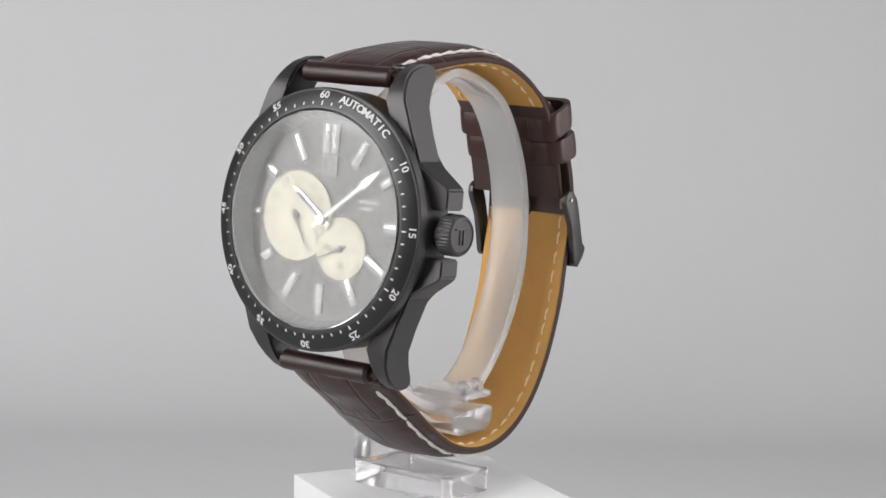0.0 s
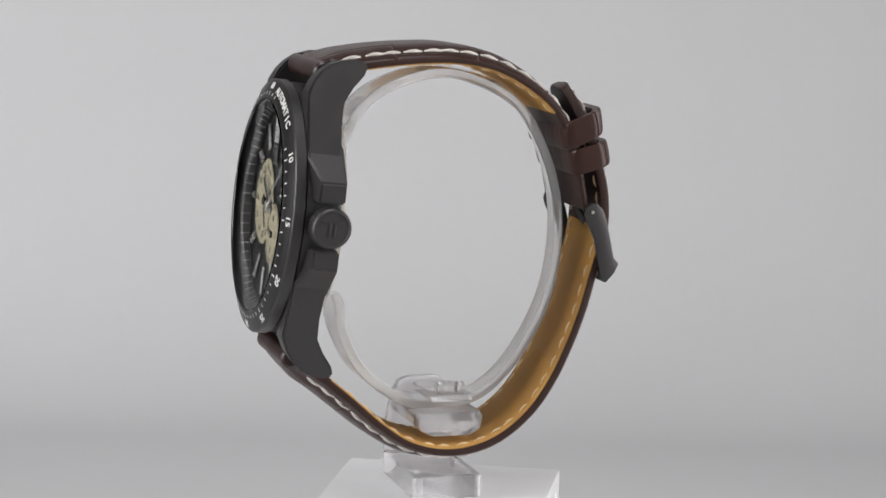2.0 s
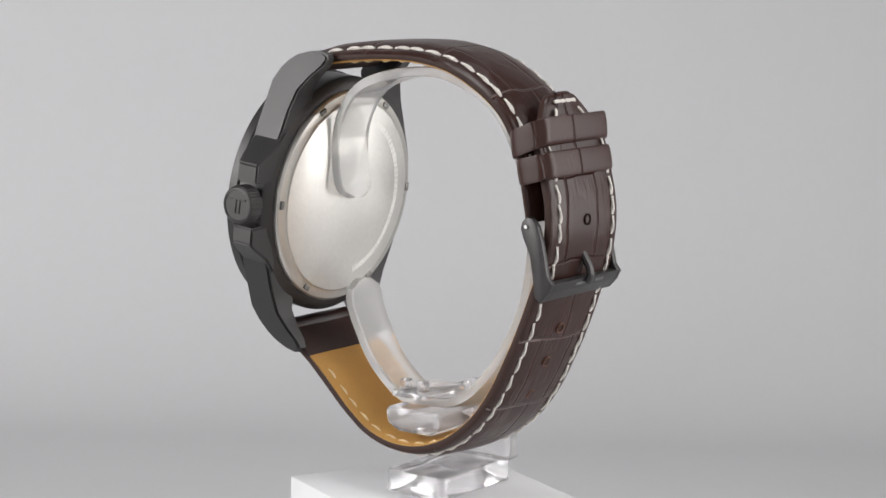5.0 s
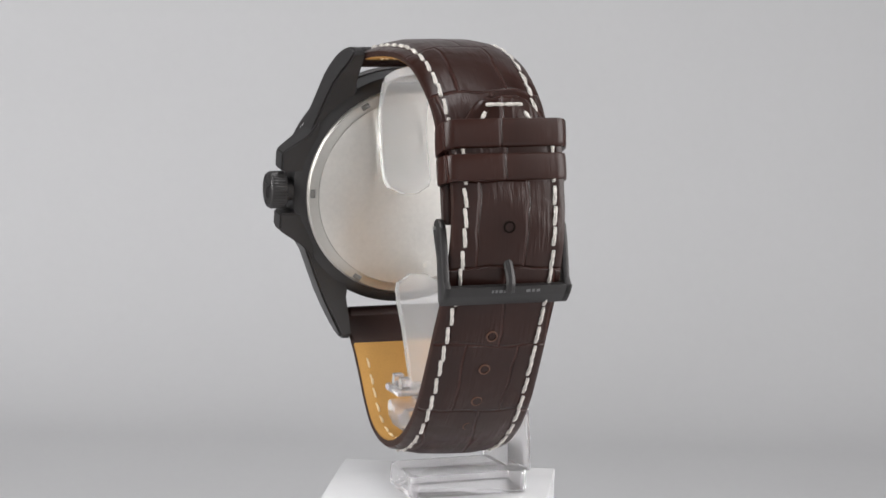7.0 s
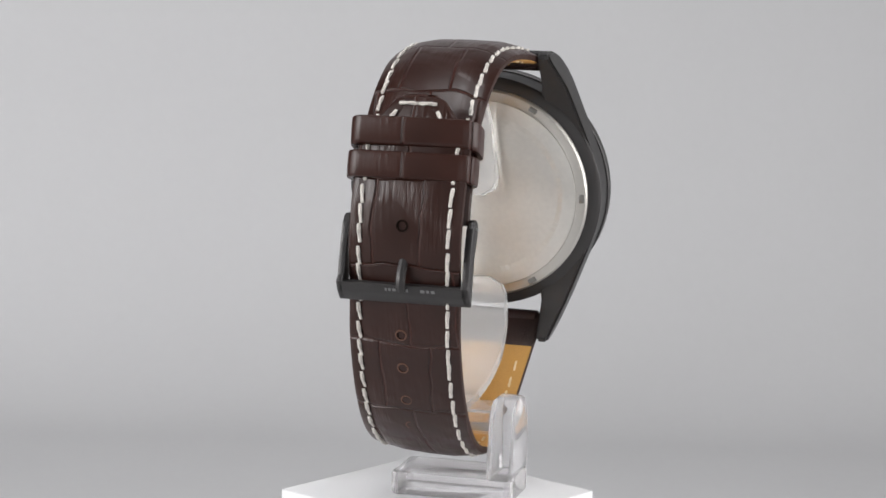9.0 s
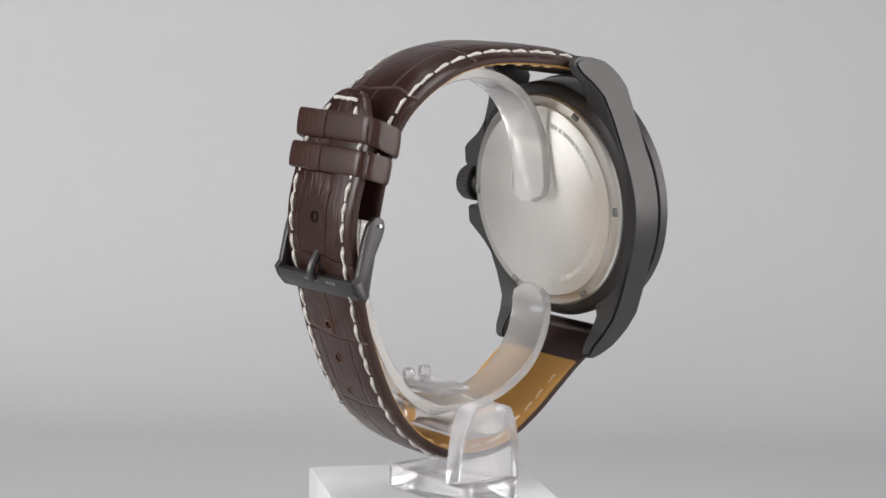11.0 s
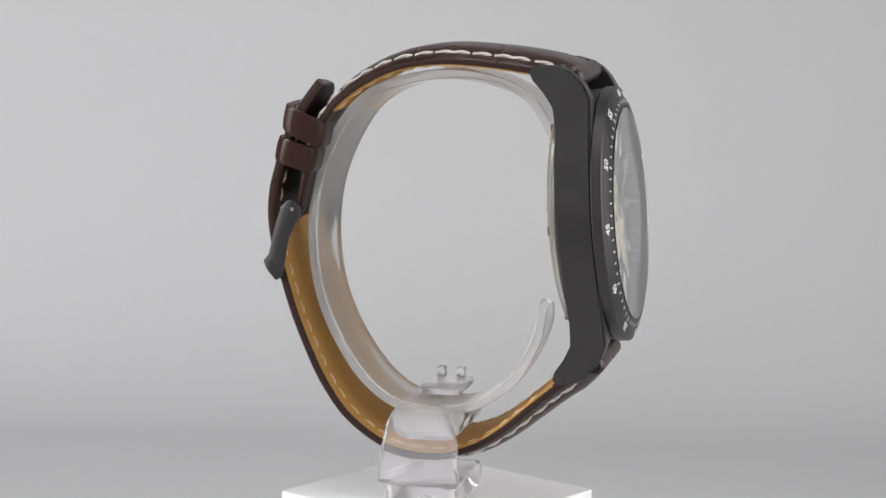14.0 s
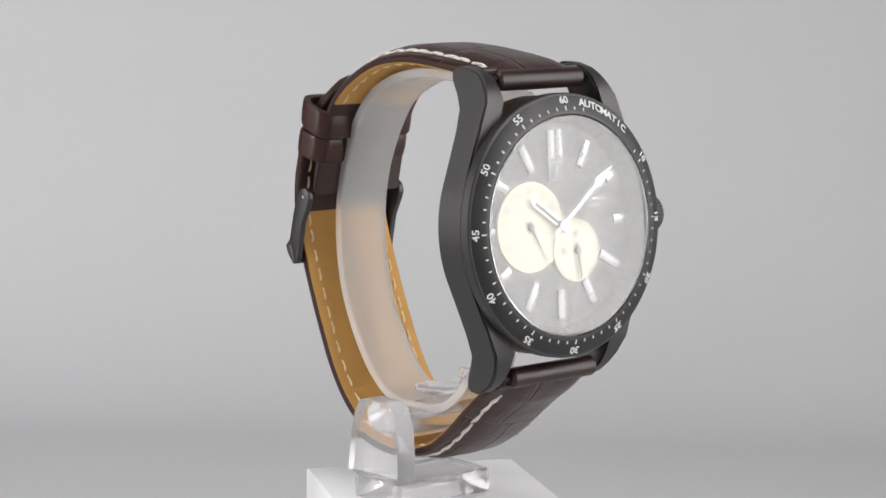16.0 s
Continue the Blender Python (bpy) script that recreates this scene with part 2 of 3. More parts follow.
def text_mesh(body, size, depth=0.05, bold=0.012, wide=1.0):
    """The built-in font as a thin mesh in the x, y plane, centred."""
    c = bpy.data.curves.new("lettering", "FONT")
    c.body, c.size, c.extrude, c.align_x, c.align_y = body, size, depth, "CENTER", "CENTER"
    c.resolution_u, c.offset = 3, size * bold
    ob = bpy.data.objects.new("lettering", c)
    me = bpy.data.meshes.new_from_object(ob)
    bpy.data.objects.remove(ob)
    bm = bmesh.new()
    bm.from_mesh(me)
    bpy.data.meshes.remove(me)
    bm.transform(Matrix.Diagonal((wide, 1, 1, 1)))
    return bm


def on_dial(bm, x, z, b, spin=0.0):
    """Lays a flat mesh drawn in x, y on the dial plane at depth b, turned clockwise."""
    bm.transform(Matrix.Translation((x, b, z)) @ Matrix.Rotation(radians(spin), 4, "Y") @ Matrix.Rotation(radians(90), 4, "X"))
    return bm


# ---- the sweep of grey paper and the studio round it ----
def backdrop():
    bm = bmesh.new()
    prof = [(-1.6, 0.0), (-0.8, 0.0), (0.0, 0.0), (0.27, 0.0)]
    r = 0.09
    prof += [(0.27 + r * math.sin(radians(a)), r - r * math.cos(radians(a))) for a in range(8, 81, 8)]
    y, z = prof[-1]
    prof += [(y + 0.02, z + 0.1134), (y + 0.18, z + 1.02), (y + 0.30, z + 1.7)]
    rows = [[bm.verts.new((x, py, pz)) for x in (-0.24, -0.09, 0.06, 0.21, 0.36)] for py, pz in prof]
    for a, c in zip(rows, rows[1:]):
        for k in range(4):
            bm.faces.new((a[k], a[k + 1], c[k + 1], c[k]))
    me = bpy.data.meshes.new("backdrop")
    for f in bm.faces:
        f.smooth = True
    bm.normal_update()
    bm.to_mesh(me)
    bm.free()
    me.materials.append(BACKDROP)
    tagged(new("backdrop", me), "seamless light grey paper sweep behind the plinth", "backdrop", kind="structure")


def slab(name, x0, x1, y0, y1, z0, z1, mat, label):
    bm = bmesh.new()
    bmesh.ops.create_cube(bm, size=1, matrix=Matrix.LocRotScale(((x0 + x1) / 2, (y0 + y1) / 2, (z0 + z1) / 2), None, (x1 - x0, y1 - y0, z1 - z0)))
    me = bpy.data.meshes.new(name)
    bm.to_mesh(me)
    bm.free()
    me.materials.append(mat)
    return tagged(new(name, me), label, name.split("_")[0], kind="structure")


backdrop()
slab("floor", -2, 2, -2, 2, -0.1, -0.004, STUDIO, "grey studio floor under the paper")
slab("wall_south", -2, 2, -2.1, -2, -0.1, 2.4, STUDIO, "plain grey studio wall")
slab("wall_north", -2, 2, 2, 2.1, -0.1, 2.4, STUDIO, "plain grey studio wall")
slab("wall_west", -2.1, -2, -2.1, 2.1, -0.1, 2.4, STUDIO, "plain grey studio wall")
slab("wall_east", 2, 2.1, -2.1, 2.1, -0.1, 2.4, STUDIO, "plain grey studio wall")
slab("ceiling", -2.1, 2.1, -2.1, 2.1, 2.4, 2.5, STUDIO, "plain grey studio ceiling")


# ---- plinth ----
def plinth():
    ob = thing("plinth", "square glossy white acrylic plinth turning on the grey paper", "plinth")
    h = 32.5 / math.sqrt(2)
    rot = Matrix.Rotation(radians(-77), 4, "Z")
    bm = box(-h, h, -h, h, -184, TOP, 0.35)
    part("block", bm, PLINTH, ob, place=rot)


plinth()


# ---- clear watch stand (x to three o'clock, y to the back, z up) ----
def stand():
    ob = thing("watch_stand", "clear acrylic watch stand with open ring on white plinth", "watch stand")
    part("base", prism(rounded(-17.3, 8.3, -7.5, 7, 1.5), TOP + 0.05, TOP + 5.0, 0.6, "xy"), BLOCK, ob, "clear acrylic foot plate", MS)
    up = [(-7.4, TOP + 4.95), (8.7, TOP + 4.95), (8.1, -112), (7.1, -106.6), (5.6, -103.7), (3.6, -103), (-2.6, -103), (-4.6, -103.7), (-6.1, -106.6), (-7.0, -112)]
    part("upright", prism(up, -17.3, -12.3, 0.6, "yz"), BLOCK, ob, "clear acrylic upright", MS)
    arm = [(-7.4, -106.5), (-6.6, -105.5), (6.0, -105.5), (6.6, -106.5), (6.2, -109.2), (4, -110.6), (-4, -110.6), (-6.8, -109.2)]
    part("arm", prism(arm, -12.25, 9.0, 0.6, "yz"), BLOCK, ob, "clear acrylic arm inside the strap", MS)
    part("clamp_plate", prism(rounded(-4, 10.5, -5, 4, 1.0), -103.0, -101.7, 0.3, "xy"), BLOCK, ob, "clear plate over the ring", MS)
    for y in (-2.6, 1.6):
        part("peg", prism(rounded(y - 0.9, y + 0.9, -101.7, -99.4, 0.4), 7.2, 9.4, 0.25, "yz"), BLOCK, ob, "clear peg holding the ring", MS)
    rows = [(-14.8, 0.4), (-13.1, 6.2), (-13.2, 15.7), (-17.7, 24.3), (-27.0, 29.2), (-37.6, 30.2), (-50, 26.0), (-58.2, 15.4), (-62.3, 2.4), (-62.1, -12.7),
            (-57.0, -26.3), (-49.6, -35.0), (-41, -37.4), (-33, -37.2), (-24.1, -32.1), (-18.5, -23.8), (-16.9, -16.8)]
    path = smooth_path([(-f, u) for f, u in rows], 1.5)
    _, n, s = frames_along(path)

    def section(k):
        e = min(s[k], s[-1] - s[k])
        w = 5.2 - 3.4 * (1 - math.sqrt(1 - (1 - min(e, 3.8) / 3.8) ** 2))
        c = 0.12 * (path[k, 1] + 9) * min(1, max(0, (34 - path[k, 0]) / 14))
        q = 0.22 * min(1, max(0, (path[k, 0] - 35) / 20))
        return [(c + x, h - q * x) for x, h in [(-w, -0.8), (-w + 0.3, -1.05), (w - 0.3, -1.05), (w, -0.8), (w, 0.8), (w - 0.3, 1.0), (-w + 0.3, 1.0), (-w, 0.8)]]
    part("ring", sweep(path, n, section), CLEAR, ob, "clear acrylic C-shaped band", MW)


stand()

# ---- the watch ----
watch = thing("wristwatch", "black-cased wristwatch with brown leather strap on a clear stand", "watch")


def case_parts():
    case = part("case", lathe([(23.4, 1.6), (24.6, 2.35), (25.1, 2.6), (25.1, 8.8), (24.6, 9.3), (22.4, 10.2), (18, 10.3), (18, 4.0)]), STEEL, watch, "black coated steel case", MW)

    def lug(sx, sz):
        prof = [(2.3, 9.2), (2.3, 16), (2.3, 24.4), (3.3, 26.8), (4.6, 28.6), (6.4, 30.1), (9.4, 31.2), (12.4, 31.5), (13.9, 31.1), (14.3, 30.2), (13.6, 28.6),
                (11.4, 26.0), (9.7, 23.2), (9.2, 19), (9.2, 9.2)]
        if sz < 0:
            prof = [(2.3, 9.2), (2.3, 16), (2.5, 23.2), (4.0, 26.2), (5.6, 28.2), (7.5, 29.8), (10.0, 31.0), (12.4, 31.5)] + prof[8:]
        k = 1.01 if sz < 0 else 0.998
        prof = [(b, u * k if u > 20 else u) for b, u in prof]
        bm = bmesh.new()
        inner = [bm.verts.new((sx * max(12.35, math.sqrt(max(0, 22.3 ** 2 - u * u))), b, sz * u)) for b, u in prof]
        outer = [bm.verts.new((sx * (23.38 - (u - 9.2) * 0.392), b, sz * u)) for b, u in prof]
        bm.faces.new(inner), bm.faces.new(outer[::-1])
        for k in range(len(prof)):
            bm.faces.new((inner[k], inner[k - 1], outer[k - 1], outer[k]))
        bmesh.ops.recalc_face_normals(bm, faces=bm.faces)
        sides = (set(inner), set(outer))
        long_edges = [e for e in bm.edges if any(e.verts[0] in g and e.verts[1] in g for g in sides) and max(abs(v.co.z) for v in e.verts) > 9.5]
        bmesh.ops.bevel(bm, geom=long_edges, offset=0.45, segments=2, affect="EDGES")
        part("lug", bm, STEEL, case, place=MW)
    for sx in (-1, 1):
        for sz in (-1, 1):
            lug(sx, sz)
    def guard(poly, tips):
        """A wedge beside the crown, chamfered towards its outer face."""
        bm = bmesh.new()
        rings = [[bm.verts.new((x, (b0 if i not in tips else b0 + 1.5 * (b0 < 6) - 0.4 * (b0 > 6)), z)) for i, (x, z) in enumerate(poly)] for b0 in (2.7, 9.7)]
        bm.faces.new(rings[0]), bm.faces.new(rings[1][::-1])
        for k in range(len(poly)):
            bm.faces.new((rings[0][k], rings[0][k - 1], rings[1][k - 1], rings[1][k]))
        bmesh.ops.recalc_face_normals(bm, faces=bm.faces)
        bmesh.ops.bevel(bm, geom=bm.edges[:], offset=0.35, segments=2, affect="EDGES")
        part("crown_guard", bm, STEEL, case, place=MW)

    guard([(20, 15.5), (22.6, 12.2), (27.4, 9.0), (28.0, 8.3), (28.0, 4.5), (20, 4.2)], (2, 3, 4))
    guard([(20, -4.4), (27.9, -4.7), (27.9, -8.2), (27.2, -8.9), (22.8, -11.8), (20, -15)], (1, 2, 3))
    bz = part("bezel", lathe([(24.6, 2.34), (25.3, 2.3), (25.45, 2.1), (25.45, 0.25), (25.2, -0.02), (24.9, -0.1), (24.8, 0.3), (22.2, 0.3), (21.9, -1.2), (21.4, -1.3), (21.25, -1.0), (21.25, 1.0), (23, 1.6)], 160), STEEL, watch, "black coated steel bezel with numbered insert", MW)
    part("insert", lathe([(24.78, -0.2), (24.9, -0.14), (24.84, 0.25), (22.1, 0.25), (21.92, -1.2), (22.05, -1.19)], 160), BEZEL, bz, "black insert ring", MW)
    lean = math.degrees(math.atan2(1.1, 3.1))

    def ring_mark(name, bm, r, a):
        """Lays a flat mesh on the sloped bezel at clock angle a."""
        b = -0.15 - (25.0 - r) * 1.1 / 3.1 - 0.04
        m = Matrix.Rotation(radians(a), 4, "Y") @ Matrix.Translation((0, b, r)) @ Matrix.Rotation(radians(90 - lean), 4, "X")
        bm.transform(m)
        part(name, bm, WHITE, bz, place=MW, smooth=False)
    for k, word in enumerate(("60", "", "10", "15", "20", "25", "30", "35", "40", "45", "50", "55")):
        if word:
            ring_mark("numeral", text_mesh(word, 2.0, 0.05, 0.015, 1.15), 24.0, 30 * k)
    for k, ch in enumerate("AUTOMATIC"):
        ring_mark("letter", text_mesh(ch, 2.1, 0.05, 0.02, 1.13), 23.75, 11.5 + 3.75 * k)
    for k in range(60):
        if 2 < k < 9:
            continue
        L = 0.9 if k % 5 == 0 else 0.6
        bm = prism([(-0.13, -L / 2), (0.13, -L / 2), (0.13, L / 2), (-0.13, L / 2)], -0.03, 0.03, 0, "xy")
        ring_mark("tick", bm, 22.45, 6 * k)
    cb = part("case_back", lathe([(22.6, 10.1), (22.6, 10.7), (22.2, 11.1), (20.6, 11.45), (20.4, 11.62), (20.3, 11.52), (0, 11.52), (0, 10.1)], 128, False), BACK, watch, "bright steel screw case back", MW)
    part("plate", lathe([(20.2, 11.47), (20.2, 11.72), (20.0, 11.82), (0, 11.82), (0, 11.47)], 96, False), FILM, cb, "matte greyish back plate", MW)
    for k in range(6):
        bm = box(-0.9, 0.9, 10.8, 11.6, 20.95, 22.0, 0.15)
        bm.transform(Matrix.Rotation(radians(30 + 60 * k), 4, "Y"))
        part("notch", bm, NOTCH, cb, place=MW)
    rng = random.Random(4)
    a = 195.0
    while a < 345:
        w = rng.choice((0.35, 0.5, 0.8))
        bm = box(-w, w, 11.75, 11.835, 16.3, 17.4)
        bm.transform(Matrix.Rotation(radians(a), 4, "Y"))
        part("engraved_bar", bm, FILM, cb, place=MW)
        a += 2.6 + w * 3.4
    # crown
    cr = bmesh.new()
    seg, rings = 144, []
    for x, r, knurl in ((25.0, 2.4, 0), (26.4, 2.4, 0), (26.5, 3.5, 0), (26.9, 4.0, 1), (29.5, 4.0, 1), (30.0, 3.75, 0), (30.25, 3.5, 0), (30.3, 3.2, 0), (30.1, 3.05, 0)):
        rings.append([cr.verts.new((x, 6.7 + (r - 0.17 * knurl * (k % 4 > 1)) * math.cos(2 * math.pi * k / seg), (r - 0.17 * knurl * (k % 4 > 1)) * math.sin(2 * math.pi * k / seg))) for k in range(seg)])
    for a, c in zip(rings, rings[1:]):
        for k in range(seg):
            cr.faces.new((a[k - 1], a[k], c[k], c[k - 1]))
    cr.faces.new(rings[0]), cr.faces.new(rings[-1])
    crown = part("crown", cr, STEEL, watch, "knurled black winding crown", MW)
    part("emblem", prism([(4.6, 1.0), (8.8, 1.0), (8.8, 1.45), (7.6, 1.35), (5.8, 1.35), (4.6, 1.45)], 30.05, 30.35, 0.05, "yz"), STEEL, crown, "plain raised bar emblem", MW)
    for y in (6.2, 7.2):
        part("emblem", box(30.05, 30.33, y - 0.2, y + 0.2, -1.7, 1.0, 0.05), STEEL, crown, "plain raised bar emblem", MW)


def dial_parts():
    z0 = 2.8
    dial = part("dial", lathe([(21.0, z0), (21.0, z0 + 0.5), (0, z0 + 0.5), (0, z0)], 96, False), DIAL, watch, "black dial with silver batons", MW)
    part("rehaut", lathe([(21.2, -0.4), (21.2, 2.7), (19.7, 2.78), (20.9, -0.4)], 128), DIAL, dial, "sloped black inner ring", MW)
    for k in range(60):
        w = 0.08 if k % 5 else 0.14
        bm = prism([(2.4, 19.82), (0.5, 20.53), (0.5, 20.43), (2.4, 19.72)], -w, w, 0, "yz")
        bm.transform(Matrix.Rotation(radians(6 * k), 4, "Y"))
        part("minute_mark", bm, GREY_PRINT, dial, place=MW, smooth=False)

    def baton(a, r0, r1, w, dx=0.0):
        bm = prism([(dx - w / 2, z0), (dx - w / 2, z0 - 0.3), (dx, z0 - 0.62), (dx + w / 2, z0 - 0.3), (dx + w / 2, z0)], r0, r1, 0.06, "xy")
        bm.transform(Matrix.Rotation(radians(a), 4, "Y"))
        part("baton", bm, BATON, dial, "frosted silver hour baton", MW)
    for k in range(1, 12):
        r0 = {2: 15.6, 3: 15.0, 4: 12.6, 5: 12.8, 9: 16.9, 10: 15.2, 8: 15.2}.get(k, 12.6)
        baton(30 * k, r0, 18.2, 1.4 if k == 9 else 1.8)
    baton(0, 12.9, 18.5, 1.8, -1.1), baton(0, 12.9, 18.5, 1.8, 1.1)
    frame_bm = prism([(-1.9, 8.5), (1.9, 8.5), (1.9, 12.4), (-1.9, 12.4)], z0 - 0.25, z0, 0.08)
    part("badge", frame_bm, DULL, dial, "small plain silver badge", MW)
    part("badge_field", box(-1.5, 1.5, z0 - 0.29, z0 - 0.1, 8.9, 12.0), DIAL, dial, "dark field of the badge", MW)
    part("badge_bar", box(-0.2, 1.0, z0 - 0.33, z0 - 0.2, 9.4, 11.5, 0.1), DULL, dial, "plain raised shape", MW)
    for x0, x1, z in ((8.0, 13.6, 4.4), (8.4, 11.6, 3.1)):
        n = 6
        for k in range(n):
            a = x0 + (x1 - x0) * k / n
            part("print_bar", box(a, a + (x1 - x0) / n * 0.7, z0 - 0.03, z0, z - 0.28, z + 0.28), GREY_PRINT, dial, "short white print bar", MW, smooth=False)

    def subdial(x, z, r, words, ticks, size, at, depth):
        sd = lathe([(r, z0), (r, depth + 0.1), (r - 0.12, depth), (0, depth), (0, z0)], 96, False)
        sd.transform(Matrix.Translation((x, 0, z)))
        s = part("subdial", sd, CREAM, dial, "round cream subdial", MW)
        for k in range(ticks):
            L = 1.3 if ticks > 30 else 0.8
            bm = box(-0.06, 0.06, depth - 0.03, depth, r - 0.15 - L * (1 if k % 5 == 0 else 0.75), r - 0.15)
            bm.transform(Matrix.Translation((x, 0, z)) @ Matrix.Rotation(radians(360 * k / ticks), 4, "Y"))
            part("scale_mark", bm, INK, s, place=MW, smooth=False)
        for k, w in enumerate(words):
            a = radians(360 * k / len(words))
            part("numeral", on_dial(text_mesh(w, size, 0.02, 0.014), x + at * math.sin(a), z + at * math.cos(a), depth - 0.03), INK, s, place=MW, smooth=False)
        return s
    big = subdial(-7.3, 0.1, 8.8, ("24", "02", "04", "06", "08", "10", "12", "14", "16", "18", "20", "22"), 24, 1.9, 6.9, z0 - 0.12)
    subdial(4.5, -5.2, 6.15, ("60", "15", "30", "45"), 60, 1.9, 3.3, z0 - 0.26)

    def pointer(b, length, tail, w, hubr):
        bm = prism([(-w * 0.5, -tail), (w * 0.5, -tail), (w * 0.45, 0), (w * 0.16, length), (-w * 0.16, length), (-w * 0.45, 0)], b - 0.08, b + 0.08, 0.03)
        h = lathe([(0, b - 0.25), (hubr, b - 0.25), (hubr, b + 0.3), (0, b + 0.3)], 24, False)
        me = bpy.data.meshes.new("hub")
        h.to_mesh(me)
        bm.from_mesh(me)
        h.free()
        bpy.data.meshes.remove(me)
        return bm
    bm = pointer(2.2, 5.7, 1.3, 0.7, 0.75)
    bm.transform(Matrix.Translation((-7.3, 0, 0.1)) @ Matrix.Rotation(radians(152), 4, "Y"))
    part("day_night_pointer", bm, INK, big, "dark day-night pointer", MW)
    bm = pointer(0, 5.4, 1.6, 0.6, 0.7)
    ob = part("seconds_pointer", bm, INK, watch, "thin dark running seconds pointer")
    # hour and minute pointers with silver outline and dark middle
    def big_hand(name, a, outline, b, label, core):
        bm = prism(outline, b - 0.12, b + 0.12, 0.06)
        bm.transform(Matrix.Rotation(radians(a), 4, "Y"))
        hand = part(name, bm, SILVER, watch, label, MW)
        if core:
            bm = prism(core, b - 0.16, b, 0.02)
            bm.transform(Matrix.Rotation(radians(a), 4, "Y"))
            part("inlay", bm, DIAL, hand, "dark inlay", MW)
    big_hand("hour_pointer", 305, [(-0.65, -2), (0.65, -2), (0.75, 3), (0.75, 8.6), (0, 9.8), (-0.75, 8.6), (-0.75, 3)], 1.75, "silver-edged dark hour pointer",
             [(-0.33, 0.8), (0.33, 0.8), (0.42, 8.3), (-0.42, 8.3)])
    big_hand("minute_pointer", 52.7, [(-0.42, -2.5), (0.42, -2.5), (0.36, 11.8), (1.15, 12.2), (0.8, 14.2), (0, 17.6), (-0.8, 14.2), (-1.15, 12.2), (-0.36, 11.8)], 1.3, "silver arrow-tipped minute pointer", None)
    part("pointer_cap", lathe([(0, 0.85), (0.9, 0.85), (1.05, 1.0), (1.05, 2.4), (0, 2.4)], 32, False), SILVER, watch, "silver centre cap", MW)
    cry = part("crystal", lathe([(0, -1.48), (10, -1.477), (18, -1.468), (21.0, -1.46), (21.15, -1.25), (21.15, -0.95), (20.5, -1.0), (10, -1.0), (0, -1.0)], 128, False), CRYSTAL, watch, "clear slightly domed watch glass", MW)
    cry.visible_shadow = False
    return ob


case_parts()
SECONDS = dial_parts()


# ---- leather strap ----
UPPER = [(-6.0, 27.8, 3.4, 0), (-8.7, 29.4, 3.4, 0), (-17, 31.7, 3.3, 0), (-27, 33.5, 3.2, 0), (-34.5, 34.1, 3.2, 0), (-42, 33.3, 3.1, 0), (-49, 30.6, 2.9, 0), (-54.8, 26.8, 2.6, 0), (-58.6, 22.3, 2.4, 0.1),
         (-61.2, 17, 2.3, 0.2), (-63.2, 11, 2.2, 0.3), (-64.6, 6.2, 2.0, 0.3)]
LOWER = [(-6.0, -28.4, 3.3, 0), (-8.8, -30.4, 3.3, 0), (-14.2, -33.6, 3.2, 0.2), (-19.5, -37.2, 3.1, 0.5), (-26, -41.7, 2.8, 1.0), (-32.5, -44.9, 2.5, 1.5), (-39.5, -46.0, 2.3, 1.8), (-46.3, -45.0, 2.3, 1.9),
         (-52.7, -41.7, 2.2, 1.9), (-58.2, -36.3, 2.2, 1.8), (-62.1, -29.5, 2.2, 1.7), (-64.75, -22.3, 2.2, 1.55), (-66.8, -15.1, 2.2, 1.25), (-68.2, -8, 2.2, 0.7), (-69.3, -2, 2.2, 0.4),
         (-69.6, 4, 2.2, 0.2), (-68.8, 9.5, 2.2, 0), (-67.3, 14, 2.2, -0.1), (-65.4, 18.5, 2.2, -0.3), (-63.4, 23.1, 2.2, -0.3), (-61.3, 27.4, 2.2, -0.4), (-59.7, 30.1, 2.1, -0.4)]
STITCH_MESH = {}


def stitch_mesh(name, length, r, mat):
    if name not in STITCH_MESH:
        bm = bmesh.new()
        rings = []
        for k in range(13):
            t = k / 12
            y = (t - 0.5) * length
            rr = r * (0.4 + 0.6 * math.sin(math.pi * min(max(t, 0.06), 0.94)) ** 0.5)
            h = 0.18 * math.sin(math.pi * t) - 0.05
            ring = []
            for i in range(8):
                ang = i * math.pi / 4
                q = rr * (1 + 0.24 * math.cos(2 * ang - 7.0 * t))
                ring.append(bm.verts.new((q * math.cos(ang), y, h + 0.8 * q * math.sin(ang))))
            rings.append(ring)
        for a, c in zip(rings, rings[1:]):
            for k in range(8):
                bm.faces.new((a[k - 1], a[k], c[k], c[k - 1]))
        bm.faces.new(rings[0]), bm.faces.new(rings[-1])
        finish(bm)
        for f in bm.faces:
            f.smooth = True
        bm.transform(Matrix.Scale(U, 4))
        me = bpy.data.meshes.new(name)
        bm.to_mesh(me)
        bm.free()
        me.materials.append(mat)
        STITCH_MESH[name] = me
    return STITCH_MESH[name]


def put_stitch(kind, parent, x, y, z, d, n, side, lean=0.0, tip=0.0):
    """A stitch lying along d (y, z) with its back to n, tipped sideways by tip."""
    out = Vector((tip, n[0] * side, n[1] * side)).normalized()
    along = Vector((lean, d[0], d[1])).normalized()
    across = along.cross(out).normalized()
    out = across.cross(along)
    m = Matrix((across, along, out)).transposed().to_4x4()
    m.translation = Vector((x, y, z)) * U
    shared("stitch", STITCH_MESH[kind], parent, MW @ m)


def twist(f, u):
    """How far the worn strap leans across its breadth."""
    back = min(1.0, max(0.0, (-f - 35) / 25))
    return back * (0.075 if u < -12 else 0.075 - 0.025 * min(1, (u + 12) / 25)) + 0.02 * min(1.0, max(0.0, (-f - 15) / 25)) * (1 - back)


